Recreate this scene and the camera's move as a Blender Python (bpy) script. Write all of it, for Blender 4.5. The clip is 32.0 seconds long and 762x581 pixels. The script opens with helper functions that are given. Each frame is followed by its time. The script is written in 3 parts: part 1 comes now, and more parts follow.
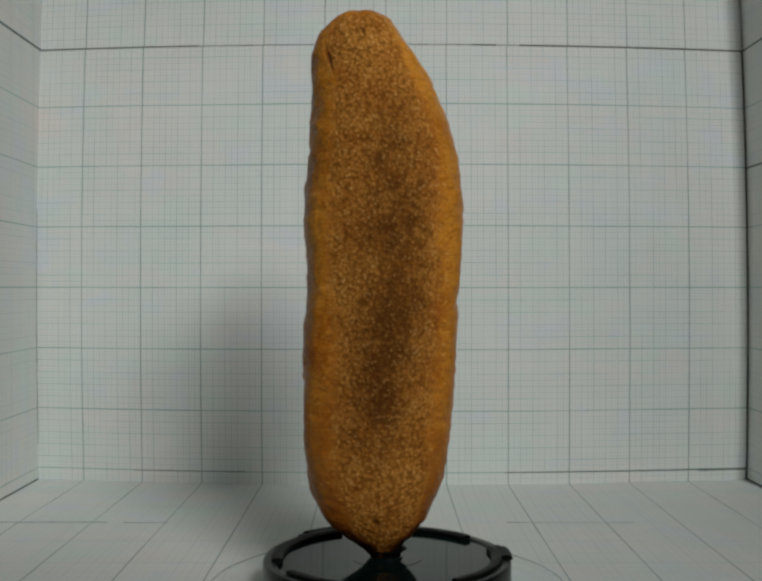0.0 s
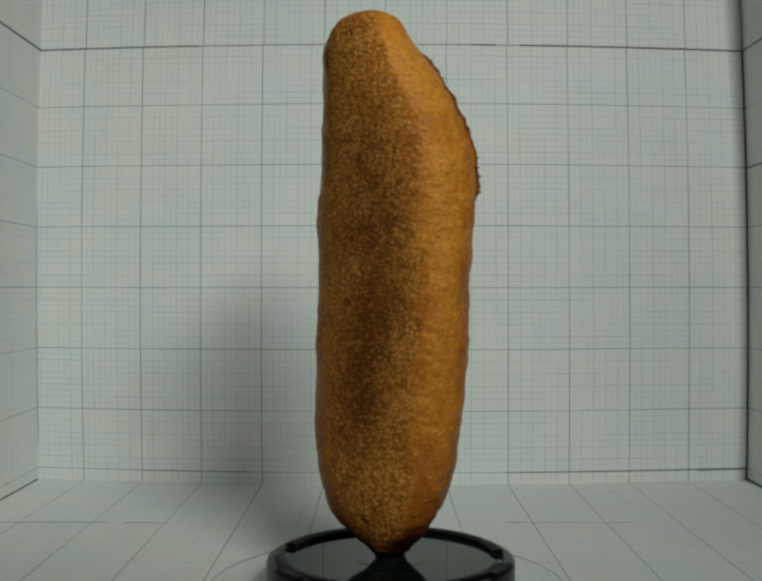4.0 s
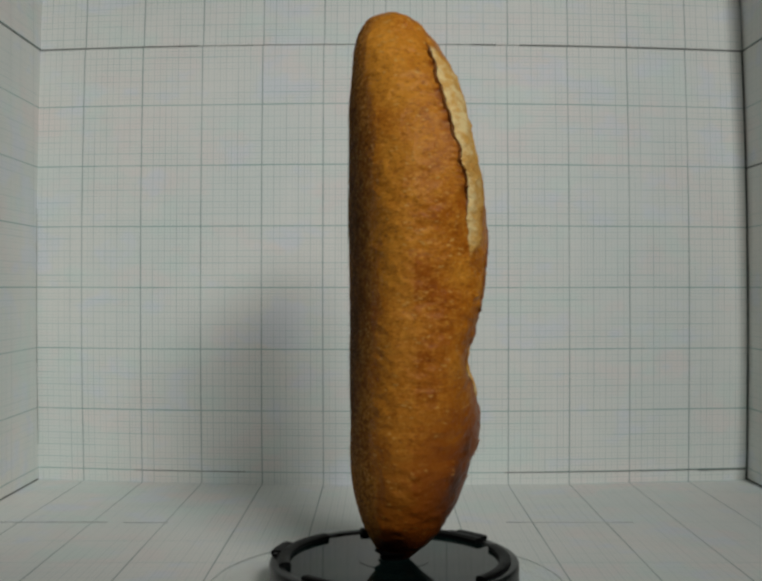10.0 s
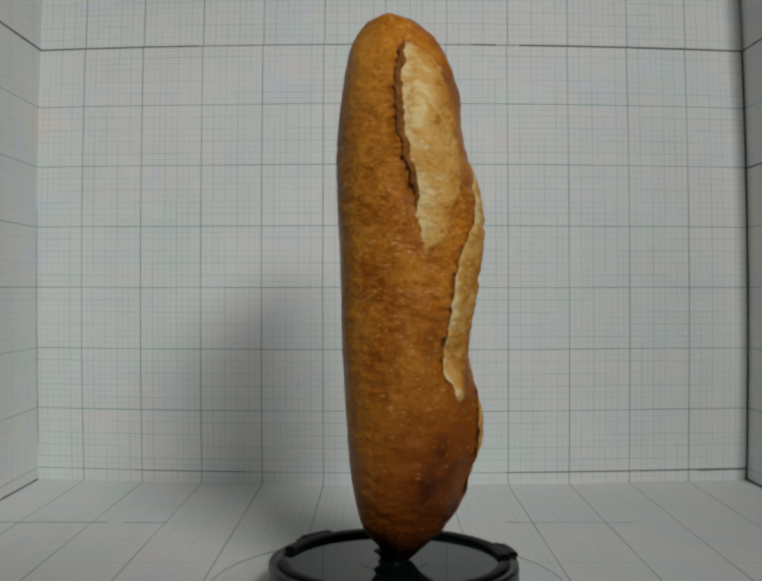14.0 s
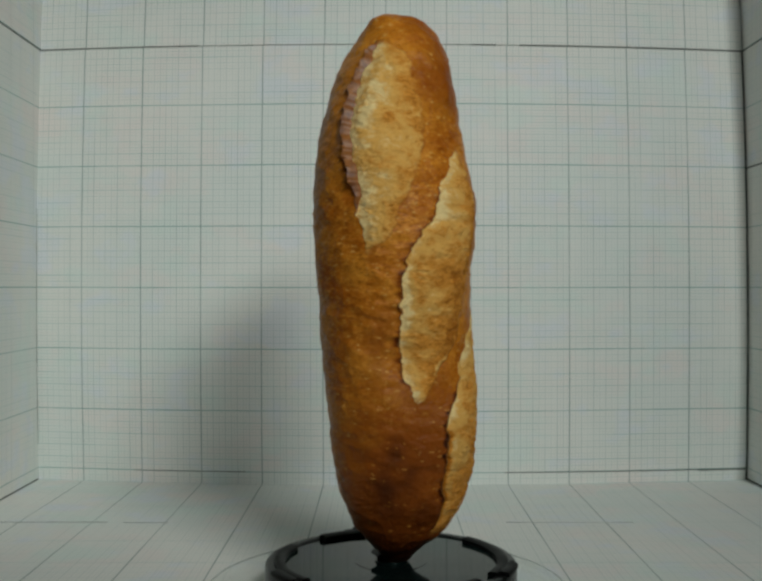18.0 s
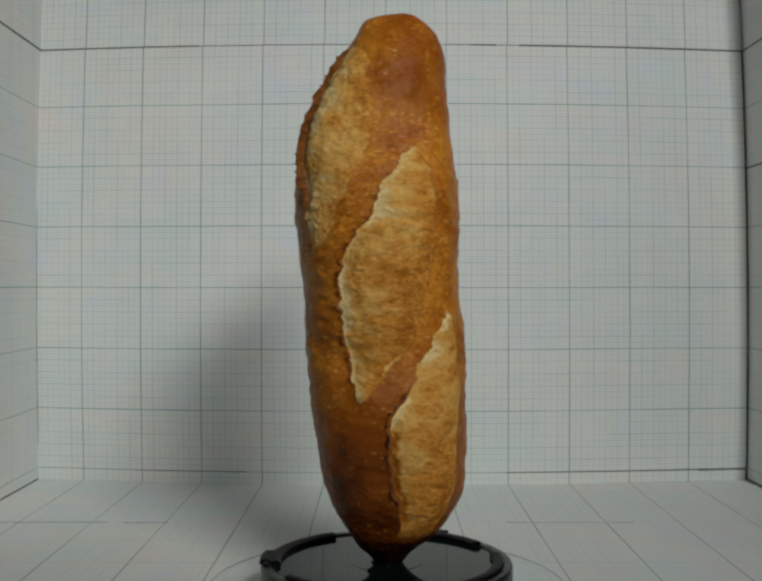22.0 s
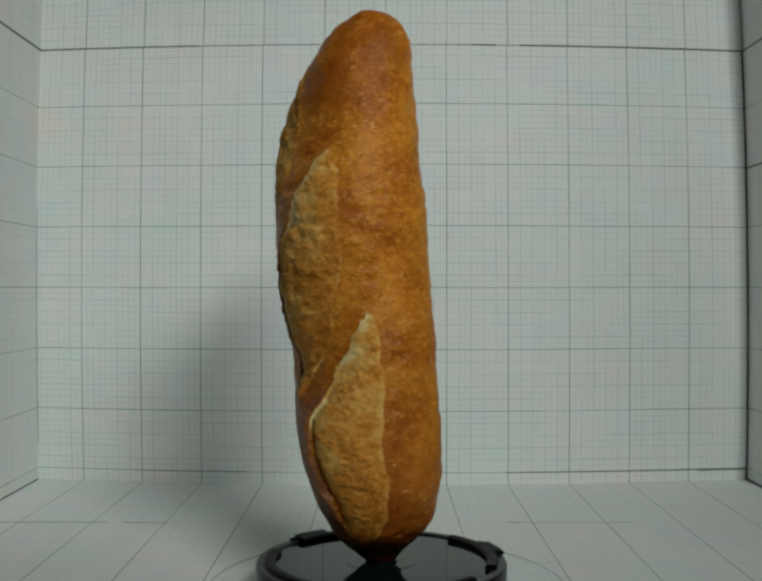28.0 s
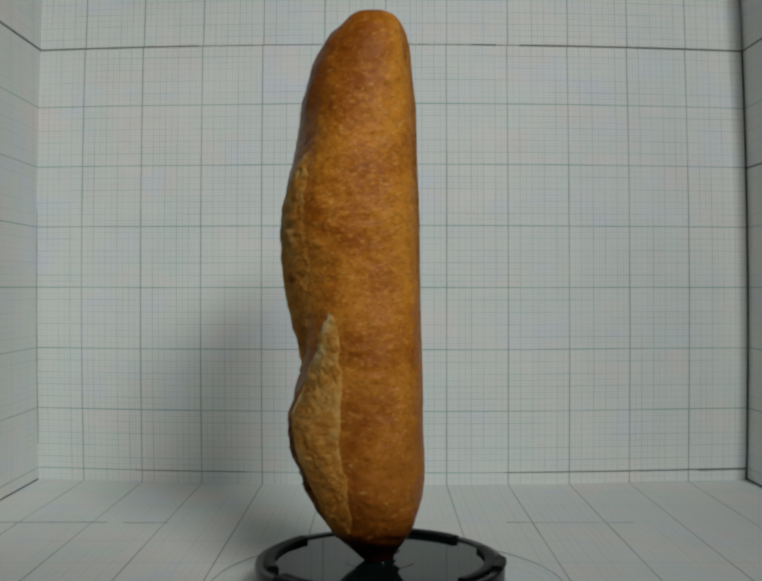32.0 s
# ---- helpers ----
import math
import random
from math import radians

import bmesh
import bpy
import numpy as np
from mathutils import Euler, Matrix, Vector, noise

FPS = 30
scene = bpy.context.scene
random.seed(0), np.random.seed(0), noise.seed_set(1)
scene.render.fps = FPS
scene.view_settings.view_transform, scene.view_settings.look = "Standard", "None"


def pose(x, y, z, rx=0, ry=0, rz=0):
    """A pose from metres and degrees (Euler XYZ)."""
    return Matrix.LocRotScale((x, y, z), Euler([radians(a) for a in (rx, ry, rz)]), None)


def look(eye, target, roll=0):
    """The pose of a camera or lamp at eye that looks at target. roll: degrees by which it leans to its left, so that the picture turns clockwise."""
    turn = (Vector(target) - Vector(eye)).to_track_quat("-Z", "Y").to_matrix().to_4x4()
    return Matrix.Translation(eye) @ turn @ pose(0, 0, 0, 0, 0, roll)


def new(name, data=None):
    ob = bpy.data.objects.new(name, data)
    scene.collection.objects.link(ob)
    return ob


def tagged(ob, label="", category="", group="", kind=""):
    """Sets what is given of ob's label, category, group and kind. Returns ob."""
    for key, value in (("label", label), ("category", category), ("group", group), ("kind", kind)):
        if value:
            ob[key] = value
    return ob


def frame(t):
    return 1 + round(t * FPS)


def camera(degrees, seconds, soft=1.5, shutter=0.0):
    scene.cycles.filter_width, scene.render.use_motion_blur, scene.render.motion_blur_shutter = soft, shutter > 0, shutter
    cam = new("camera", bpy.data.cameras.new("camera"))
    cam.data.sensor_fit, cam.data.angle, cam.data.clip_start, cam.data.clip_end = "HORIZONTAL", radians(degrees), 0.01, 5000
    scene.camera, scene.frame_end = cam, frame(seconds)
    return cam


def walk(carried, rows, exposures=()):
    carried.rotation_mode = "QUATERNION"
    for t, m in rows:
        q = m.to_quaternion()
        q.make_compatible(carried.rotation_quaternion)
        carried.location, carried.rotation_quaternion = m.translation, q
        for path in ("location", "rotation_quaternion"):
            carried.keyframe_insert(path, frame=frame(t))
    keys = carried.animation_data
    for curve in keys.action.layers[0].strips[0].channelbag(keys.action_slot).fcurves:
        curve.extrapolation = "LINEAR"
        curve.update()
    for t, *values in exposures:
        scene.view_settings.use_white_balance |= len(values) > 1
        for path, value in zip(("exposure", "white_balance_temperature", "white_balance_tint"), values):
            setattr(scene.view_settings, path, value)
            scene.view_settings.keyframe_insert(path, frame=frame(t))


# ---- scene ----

# The set: x to the right, y away from the camera, z up; the turntable's axis stands near the origin.
EYE = 0.160            # height of the lens above the paper floor
STAND_TOP = 0.018      # top of the black stand
LOAF_FOOT = 0.015      # where the loaf turns on its post
AXIS = (0.00315, 0.0)  # where the turntable turns
OFF = (-0.00026, 0.00376)  # the stand sits this far off the axis
WALL_Y, WALL_L, WALL_R = 0.2826, -0.2857, 0.3048  # middle of the back wall, the two side walls
SEAM_Z = 0.3586

cam = camera(41.86, 32.0, soft=3.0)
walk(cam, [(0.0, pose(0, -0.521, EYE, 90 - 0.168, 0, 0)), (32.0, pose(0, -0.521, EYE, 90 - 0.168, 0, 0))],
     [(0, -0.19, 6430, 8), (1, -0.19, 6450, 4.8), (3, -0.19, 6480, 1.3), (6, -0.19, 6465, 3), (8, -0.19, 6490, 5.7),
      (10, -0.19, 6540, 9.4), (12, -0.19, 6470, 12.5), (14, -0.19, 6450, 12), (17, -0.19, 6455, 4.7), (19, -0.19, 6435, 2),
      (21, -0.19, 6480, 5.7), (23, -0.19, 6420, 11), (24, -0.19, 6420, 11), (25, -0.19, 6450, 8.5), (28, -0.19, 6390, 2.7),
      (30, -0.19, 6470, 9), (31, -0.19, 6420, 11), (32, -0.19, 6350, 9)])

# ---- light ----
scene.view_settings.exposure = 0.0
world = bpy.data.worlds.new("world")
scene.world = world
world.use_nodes = True
world.node_tree.nodes["Background"].inputs[0].default_value = (0.75, 0.85, 0.9, 1)
world.node_tree.nodes["Background"].inputs[1].default_value = 0.015


def area_lamp(name, eye, target, width, height, watts, colour, spread=180, roll=0):
    data = bpy.data.lights.new(name, "AREA")
    data.shape, data.size, data.size_y, data.energy, data.color = "RECTANGLE", width, height, watts, colour
    data.spread = radians(spread)
    ob = new(name, data)
    ob.matrix_world = look(eye, target, roll)
    return ob


# unseen key lamp placed from the loaf's shadow; narrow spread dims the set's edges
area_lamp("key_light", (0.505, -1.10, 0.94), (0.0, 0.10, 0.30), 0.52, 0.20, 1.70, (0.98, 1.0, 0.975), 60, 22)
# weak overhead fill, added to lift the dark parts
area_lamp("fill_light", (0.1, -0.5, 1.95), (0.0, 0.0, 0.0), 1.3, 1.3, 0.10, (0.93, 1.0, 0.99))


# ---- materials ----
def material(name):
    m = bpy.data.materials.new(name)
    m.use_nodes = True
    return m, m.node_tree.nodes, m.node_tree.links, m.node_tree.nodes["Principled BSDF"]


def math_node(nodes, links, op, a, b=None, c=None):
    n = nodes.new("ShaderNodeMath")
    n.operation = op
    for k, v in enumerate((a, b, c)):
        if v is None:
            continue
        if isinstance(v, (int, float)):
            n.inputs[k].default_value = v
        else:
            links.new(v, n.inputs[k])
    return n.outputs[0]


def noise_node(nodes, links, coord, scale, detail=4.0, rough=0.55, distort=0.0):
    n = nodes.new("ShaderNodeTexNoise")
    n.inputs["Scale"].default_value, n.inputs["Detail"].default_value = scale, detail
    n.inputs["Roughness"].default_value, n.inputs["Distortion"].default_value = rough, distort
    links.new(coord, n.inputs["Vector"])
    return n.outputs["Fac"]


def span(nodes, links, value, a, b, lo=0.0, hi=1.0, smooth=True):
    n = nodes.new("ShaderNodeMapRange")
    n.interpolation_type = "SMOOTHSTEP" if smooth else "LINEAR"
    n.inputs["From Min"].default_value, n.inputs["From Max"].default_value = a, b
    n.inputs["To Min"].default_value, n.inputs["To Max"].default_value = lo, hi
    links.new(value, n.inputs["Value"])
    return n.outputs["Result"]


def mix(nodes, links, fac, a, b, blend="MIX"):
    n = nodes.new("ShaderNodeMix")
    n.data_type, n.blend_type = "RGBA", blend
    for k, v in ((0, fac), (6, a), (7, b)):
        if isinstance(v, (int, float)):
            n.inputs[k].default_value = v
        elif isinstance(v, tuple):
            n.inputs[k].default_value = (*v, 1)
        else:
            links.new(v, n.inputs[k])
    return n.outputs[2]


def stretched(nodes, links, coord, sx, sy, sz):
    n = nodes.new("ShaderNodeMapping")
    n.inputs["Scale"].default_value = (sx, sy, sz)
    links.new(coord, n.inputs["Vector"])
    return n.outputs["Vector"]


def bump(nodes, links, height, strength, distance, shader, before=None):
    n = nodes.new("ShaderNodeBump")
    n.inputs["Strength"].default_value, n.inputs["Distance"].default_value = strength, distance
    links.new(height, n.inputs["Height"])
    if before is not None:
        links.new(before, n.inputs["Normal"])
    links.new(n.outputs["Normal"], shader.inputs["Normal"])
    return n.outputs["Normal"]


def ruled_paper(name, axes, origin, strength, bold=(0.9, 0.9), fine_weight=1.0):
    """Paper printed with a 2.5 mm, 5 mm, 1 cm and 5 cm grid along two axes."""
    m, nodes, links, shader = material(name)
    coord = nodes.new("ShaderNodeNewGeometry").outputs["Position"]
    wavy = nodes.new("ShaderNodeVectorMath")
    wavy.operation = "MULTIPLY_ADD"
    wobble = nodes.new("ShaderNodeTexNoise")
    wobble.inputs["Scale"].default_value, wobble.inputs["Detail"].default_value = 5.0, 1.0
    links.new(coord, wobble.inputs["Vector"])
    links.new(wobble.outputs["Color"], wavy.inputs[0])
    wavy.inputs[1].default_value = (0.0014, 0.0014, 0.0014)
    links.new(coord, wavy.inputs[2])
    split = nodes.new("ShaderNodeSeparateXYZ")
    links.new(wavy.outputs[0], split.inputs[0])
    grain = noise_node(nodes, links, coord, 160.0, 3.0)
    big = noise_node(nodes, links, coord, 7.0, 2.0)
    colour = mix(nodes, links, span(nodes, links, big, 0.3, 0.7), (0.80, 0.83, 0.80), (0.87, 0.85, 0.81))
    # faint pink, blue and green casts where the print and the paper vary
    for scale, seed, low, high, weight, hue in ((17.0, 3.0, 0.50, 0.68, 0.55, (0.90, 0.81, 0.78)), (19.0, 11.0, 0.52, 0.68, 0.55, (0.79, 0.82, 0.90)),
                                                (15.0, 23.0, 0.52, 0.68, 0.50, (0.76, 0.86, 0.81))):
        shift = nodes.new("ShaderNodeVectorMath")
        shift.inputs[1].default_value = (seed, seed * 0.7, seed * 0.3)
        links.new(coord, shift.inputs[0])
        cast = noise_node(nodes, links, stretched(nodes, links, shift.outputs[0], 1.0, 1.0, 1.5), scale, 3.0, 0.6)
        colour = mix(nodes, links, span(nodes, links, cast, low, high, 0.0, weight), colour, hue)
    streak = {}
    for axis, start, heavy, other in zip(axes, origin, bold, axes[::-1]):
        u = math_node(nodes, links, "ADD", split.outputs[axis], -0.0007 - start)
        # each printed line fades and darkens along its length, and from line to line
        along = [90.0, 90.0, 90.0]
        along[other] = 9.0
        patchy = noise_node(nodes, links, stretched(nodes, links, coord, *along), 1.0, 3.0, 0.6)
        fade = span(nodes, links, patchy, 0.25, 0.75, 0.35, 1.55)
        for period, width, weight in ((0.0025, 0.00046, 0.18), (0.005, 0.00056, 0.28), (0.01, 0.00066, 0.37), (0.05, 0.00066, heavy)):
            w = math_node(nodes, links, "PINGPONG", u, period / 2)
            line = span(nodes, links, w, width * 0.25, width, 1.0, 0.0)
            key = ("bold" if period == 0.05 else "fine", axis)
            scale = strength * weight * (1.0 if period == 0.05 else fine_weight)
            line = math_node(nodes, links, "MULTIPLY", line, scale)
            line = math_node(nodes, links, "MULTIPLY", line, fade if period < 0.05 else span(nodes, links, patchy, 0.2, 0.8, 0.6, 1.25))
            streak[key] = line if key not in streak else math_node(nodes, links, "MAXIMUM", streak[key], line)
    for (kind, axis), line in streak.items():
        upright = axis == axes[0]
        if kind == "fine":
            colour = mix(nodes, links, line, colour, (0.29, 0.38, 0.37) if upright else (0.24, 0.43, 0.42))
        else:
            colour = mix(nodes, links, line, colour, (0.12, 0.19, 0.18) if upright else (0.09, 0.29, 0.27))
    links.new(colour, shader.inputs["Base Color"])
    shader.inputs["Roughness"].default_value = 0.75
    shader.inputs["Specular IOR Level"].default_value = 0.25
    bump(nodes, links, grain, 0.08, 0.0004, shader)
    return m


def plain(name, colour, rough, metal=0.0, spec=0.5, vary=0.12, scale=60.0, relief=0.05):
    m, nodes, links, shader = material(name)
    coord = nodes.new("ShaderNodeTexCoord").outputs["Object"]
    n = noise_node(nodes, links, coord, scale)
    dark = tuple(c * (1 - vary) for c in colour)
    light = tuple(min(1.0, c * (1 + vary)) for c in colour)
    links.new(mix(nodes, links, span(nodes, links, n, 0.3, 0.7), dark, light), shader.inputs["Base Color"])
    shader.inputs["Roughness"].default_value, shader.inputs["Metallic"].default_value = rough, metal
    shader.inputs["Specular IOR Level"].default_value = spec
    links.new(span(nodes, links, n, 0.2, 0.8, rough * 0.85, min(1.0, rough * 1.15)), shader.inputs["Roughness"])
    bump(nodes, links, n, relief, 0.0005, shader)
    return m


def bread_material():
    """Crust, pebbled underside and torn crumb in one; marks on the mesh say where each shows."""
    m, nodes, links, shader = material("baked_bread")
    coord = nodes.new("ShaderNodeTexCoord").outputs["Object"]

    def mark(name):
        a = nodes.new("ShaderNodeAttribute")
        a.attribute_name = name
        return a.outputs["Fac"]

    def times(a, b):
        return math_node(nodes, links, "MULTIPLY", a, b)

    def plus(a, b):
        return math_node(nodes, links, "ADD", a, b)

    def fade(value, a, b, lo=0.0, hi=1.0):
        return span(nodes, links, value, a, b, lo, hi)

    def over(fac, a, b):
        return mix(nodes, links, fac, a, b)

    base, scorch_shade, gold, opened, bake = mark("base"), mark("scorch_shade"), mark("gold"), mark("open"), mark("toast")
    flat = stretched(nodes, links, coord, 1, 1, 1.5)
    large = noise_node(nodes, links, flat, 45.0, 6.0, 0.65)
    mid = noise_node(nodes, links, flat, 190.0, 6.0, 0.68)
    fine = noise_node(nodes, links, coord, 700.0, 4.0, 0.65)
    # glazed crust of the sides and top
    broad = noise_node(nodes, links, flat, 22.0, 3.0, 0.55, 0.4)
    side = over(fade(broad, 0.28, 0.70), (0.360, 0.090, 0.0058), (0.580, 0.200, 0.0160))
    side = over(fade(large, 0.46, 0.70, 0.0, 0.55), side, (0.70, 0.285, 0.030))
    side = over(fade(large, 0.30, 0.46, 0.42, 0.0), side, (0.200, 0.036, 0.0028))
    side = over(times(gold, 0.62), side, (0.66, 0.270, 0.032))
    side = over(fade(mid, 0.50, 0.66, 0.0, 0.52), side, (0.76, 0.325, 0.042))
    speck = nodes.new("ShaderNodeTexVoronoi")
    speck.inputs["Scale"].default_value = 330.0
    warp = nodes.new("ShaderNodeTexNoise")
    warp.inputs["Scale"].default_value, warp.inputs["Detail"].default_value = 500.0, 3.0
    links.new(coord, warp.inputs["Vector"])
    moved = nodes.new("ShaderNodeVectorMath")
    moved.operation = "MULTIPLY_ADD"
    links.new(warp.outputs["Color"], moved.inputs[0])
    moved.inputs[1].default_value = (0.0035, 0.0035, 0.0035)
    links.new(stretched(nodes, links, coord, 0.75, 0.75, 1.6), moved.inputs[2])
    links.new(moved.outputs[0], speck.inputs["Vector"])
    chosen = nodes.new("ShaderNodeSeparateColor")
    links.new(speck.outputs["Color"], chosen.inputs[0])
    dots = times(fade(speck.outputs["Distance"], 0.16, 0.40, 1.0, 0.0), fade(chosen.outputs[0], 0.70, 0.86))
    dots = times(dots, fade(broad, 0.36, 0.52, 0.40, 0.95))
    side = over(dots, side, (0.68, 0.36, 0.085))
    side = over(fade(mid, 0.34, 0.46, 0.40, 0.0), side, (0.215, 0.042, 0.0032))
    freckle = noise_node(nodes, links, stretched(nodes, links, coord, 1, 1, 2.0), 420.0, 4.0, 0.6)
    side = over(fade(freckle, 0.56, 0.67, 0.0, 0.50), side, (0.76, 0.37, 0.060))
    side = over(fade(freckle, 0.34, 0.47, 0.44, 0.0), side, (0.15, 0.032, 0.004))
    # this mark holds real bake as well as shade painted into the crust
    char_shade = times(scorch_shade, fade(dots, 0.0, 1.0, 1.0, 0.55))
    side = over(fade(char_shade, 0.0, 0.55), side, (0.245, 0.058, 0.0042))
    side = over(fade(char_shade, 0.40, 1.0), side, (0.030, 0.0062, 0.0020))
    side = over(times(dots, 0.35), side, (0.62, 0.30, 0.07))
    # pebbled underside: clumps of grit, darkest where it lay hottest
    pebble = nodes.new("ShaderNodeTexVoronoi")
    pebble.inputs["Scale"].default_value = 520.0
    links.new(coord, pebble.inputs["Vector"])
    grit = noise_node(nodes, links, coord, 360.0, 6.0, 0.75)
    clump = noise_node(nodes, links, coord, 150.0, 5.0, 0.7)
    tan = over(fade(large, 0.3, 0.7), (0.43, 0.152, 0.021), (0.58, 0.240, 0.042))
    hot = plus(scorch_shade, times(plus(clump, -0.5), times(fade(scorch_shade, 0.05, 0.4), 1.5)))
    tan = over(fade(hot, 0.0, 0.9, 0.0, 0.90), tan, (0.088, 0.030, 0.0045))
    pits = plus(pebble.outputs["Distance"], math_node(nodes, links, "MULTIPLY_ADD", grit, -1.9, 0.95))
    pits = plus(pits, math_node(nodes, links, "MULTIPLY_ADD", clump, -0.9, 0.45))
    tan = over(fade(pits, 0.36, 0.90, 0.0, 0.62), tan, (0.105, 0.028, 0.004))
    tan = over(fade(pits, -0.05, 0.36, 0.60, 0.0), tan, over(scorch_shade, (0.80, 0.46, 0.150), (0.40, 0.160, 0.036)))
    ragged = plus(base, math_node(nodes, links, "MULTIPLY_ADD", grit, 2.6, -1.3))
    under = fade(ragged, 0.15, 0.85)
    crust = over(under, side, tan)
    # torn crumb in the slashes
    wide = noise_node(nodes, links, flat, 75.0, 5.0, 0.62, 0.4)
    shred = noise_node(nodes, links, stretched(nodes, links, coord, 0.8, 0.8, 1.7), 330.0, 6.0, 0.74, 0.8)
    crisp = noise_node(nodes, links, coord, 900.0, 4.0, 0.7)
    toast = plus(bake, math_node(nodes, links, "MULTIPLY_ADD", wide, 1.30, -0.65))
    toast = plus(toast, math_node(nodes, links, "MULTIPLY_ADD", shred, 0.70, -0.35))
    tone = over(fade(toast, -0.10, 0.20), (0.90, 0.68, 0.32), (0.76, 0.415, 0.104))
    tone = over(fade(toast, 0.22, 0.52), tone, (0.66, 0.278, 0.045))
    tone = over(fade(toast, 0.50, 0.95), tone, (0.49, 0.165, 0.016))
    flecks = plus(shred, math_node(nodes, links, "MULTIPLY_ADD", toast, 0.34, -0.16))
    tone = over(fade(flecks, 0.53, 0.64, 0.0, 0.58), tone, (0.33, 0.108, 0.012))
    tone = over(fade(shred, 0.30, 0.44, 0.50, 0.0), tone, (0.83, 0.51, 0.17))
    tone = over(fade(crisp, 0.56, 0.70, 0.0, 0.40), tone, (0.40, 0.155, 0.024))
    torn = plus(opened, math_node(nodes, links, "MULTIPLY_ADD", freckle, 0.9, -0.45))
    torn = times(fade(torn, 0.15, 0.85), fade(opened, 0.02, 0.15))
    links.new(over(torn, crust, tone), shader.inputs["Base Color"])
    rough = math_node(nodes, links, "MULTIPLY_ADD", under, 0.34, 0.35)
    rough = plus(rough, math_node(nodes, links, "MULTIPLY_ADD", mid, 0.3, -0.15))
    rough = math_node(nodes, links, "MAXIMUM", rough, times(torn, 0.74))
    links.new(rough, shader.inputs["Roughness"])
    links.new(fade(math_node(nodes, links, "MAXIMUM", under, torn), 0.0, 1.0, 0.38, 0.15), shader.inputs["Specular IOR Level"])
    shader.inputs["IOR"].default_value = 1.31
    shader.inputs["Specular Tint"].default_value = (1.0, 0.90, 0.84, 1)
    rind = plus(times(mid, 0.6), times(fine, 0.25))
    rind = plus(rind, times(times(pits, under), -0.8))
    crumb = plus(times(shred, 1.1), plus(times(crisp, 0.35), times(wide, 0.5)))
    height = plus(times(rind, fade(torn, 0.0, 1.0, 1.0, 0.0)), times(crumb, torn))
    bump(nodes, links, height, 0.66, 0.0016, shader)
    return m


def ear_material():
    m, nodes, links, shader = material("dark_ear_crust")
    coord = nodes.new("ShaderNodeTexCoord").outputs["Object"]
    mid = noise_node(nodes, links, coord, 180.0, 4.0, 0.6)
    links.new(mix(nodes, links, span(nodes, links, mid, 0.3, 0.7), (0.12, 0.032, 0.004), (0.30, 0.105, 0.015)), shader.inputs["Base Color"])
    shader.inputs["Roughness"].default_value = 0.5
    bump(nodes, links, mid, 0.5, 0.001, shader)
    return m


def clear_material(name, tone, shine):
    """Clear sheet: mostly see-through, with a little gloss."""
    m, nodes, links, shader = material(name)
    coord = nodes.new("ShaderNodeTexCoord").outputs["Object"]
    through_ = nodes.new("ShaderNodeBsdfTransparent")
    through_.inputs[0].default_value = (tone, tone * 1.01, tone * 1.005, 1)
    gloss = nodes.new("ShaderNodeBsdfGlossy")
    gloss.inputs["Color"].default_value = (0.9, 0.92, 0.92, 1)
    links.new(span(nodes, links, noise_node(nodes, links, coord, 40.0), 0.3, 0.7, 0.04, 0.12), gloss.inputs["Roughness"])
    fresnel = nodes.new("ShaderNodeFresnel")
    fresnel.inputs["IOR"].default_value = 1.3
    blend = nodes.new("ShaderNodeMixShader")
    links.new(math_node(nodes, links, "MULTIPLY", fresnel.outputs[0], shine), blend.inputs[0])
    links.new(through_.outputs[0], blend.inputs[1])
    links.new(gloss.outputs[0], blend.inputs[2])
    links.new(blend.outputs[0], nodes["Material Output"].inputs["Surface"])
    return m


PAPER_BACK = ruled_paper("ruled_paper_back", (0, 2), (0.00325, 0.010), 1.0, (0.72, 0.60))
PAPER_UPPER = ruled_paper("ruled_paper_upper", (0, 2), (0.0040, 0.007), 1.0, (0.66, 0.45))
PAPER_SIDE = ruled_paper("ruled_paper_side", (1, 2), (WALL_Y - 0.034, 0.010), 0.8, (0.30, 0.70), 0.7)
PAPER_FLOOR = ruled_paper("ruled_paper_floor", (0, 1), (0.00325, 0.008), 1.0, (0.66, 0.28), 0.52)
BOARD = plain("white_card_board", (0.78, 0.79, 0.77), 0.8)
FAINT_JOINT = plain("faint_grey_joint", (0.30, 0.32, 0.30), 0.8, vary=0.4, scale=35.0)
JOINT = plain("dark_pencilled_joint", (0.10, 0.110, 0.098), 0.8, vary=0.5, scale=35.0)
ROOM = plain("unseen_room_grey", (0.21, 0.22, 0.22), 0.9, scale=3.0)
GLOSS_BLACK = plain("glossy_black_plastic", (0.004, 0.010, 0.009), 0.05, spec=0.2, vary=0.3, scale=25.0, relief=0.01)
SATIN_BLACK = plain("satin_black_plastic", (0.006, 0.007, 0.007), 0.30, spec=0.26, vary=0.3, scale=90.0)
MATT_BLACK = plain("matt_black_plastic", (0.003, 0.003, 0.003), 0.5, spec=0.12, vary=0.3, scale=90.0)
CLEAR, CLEAR_EDGE = clear_material("clear_acrylic", 0.98, 0.16), clear_material("clear_acrylic_edge", 0.84, 0.35)
BREAD, EAR = bread_material(), ear_material()


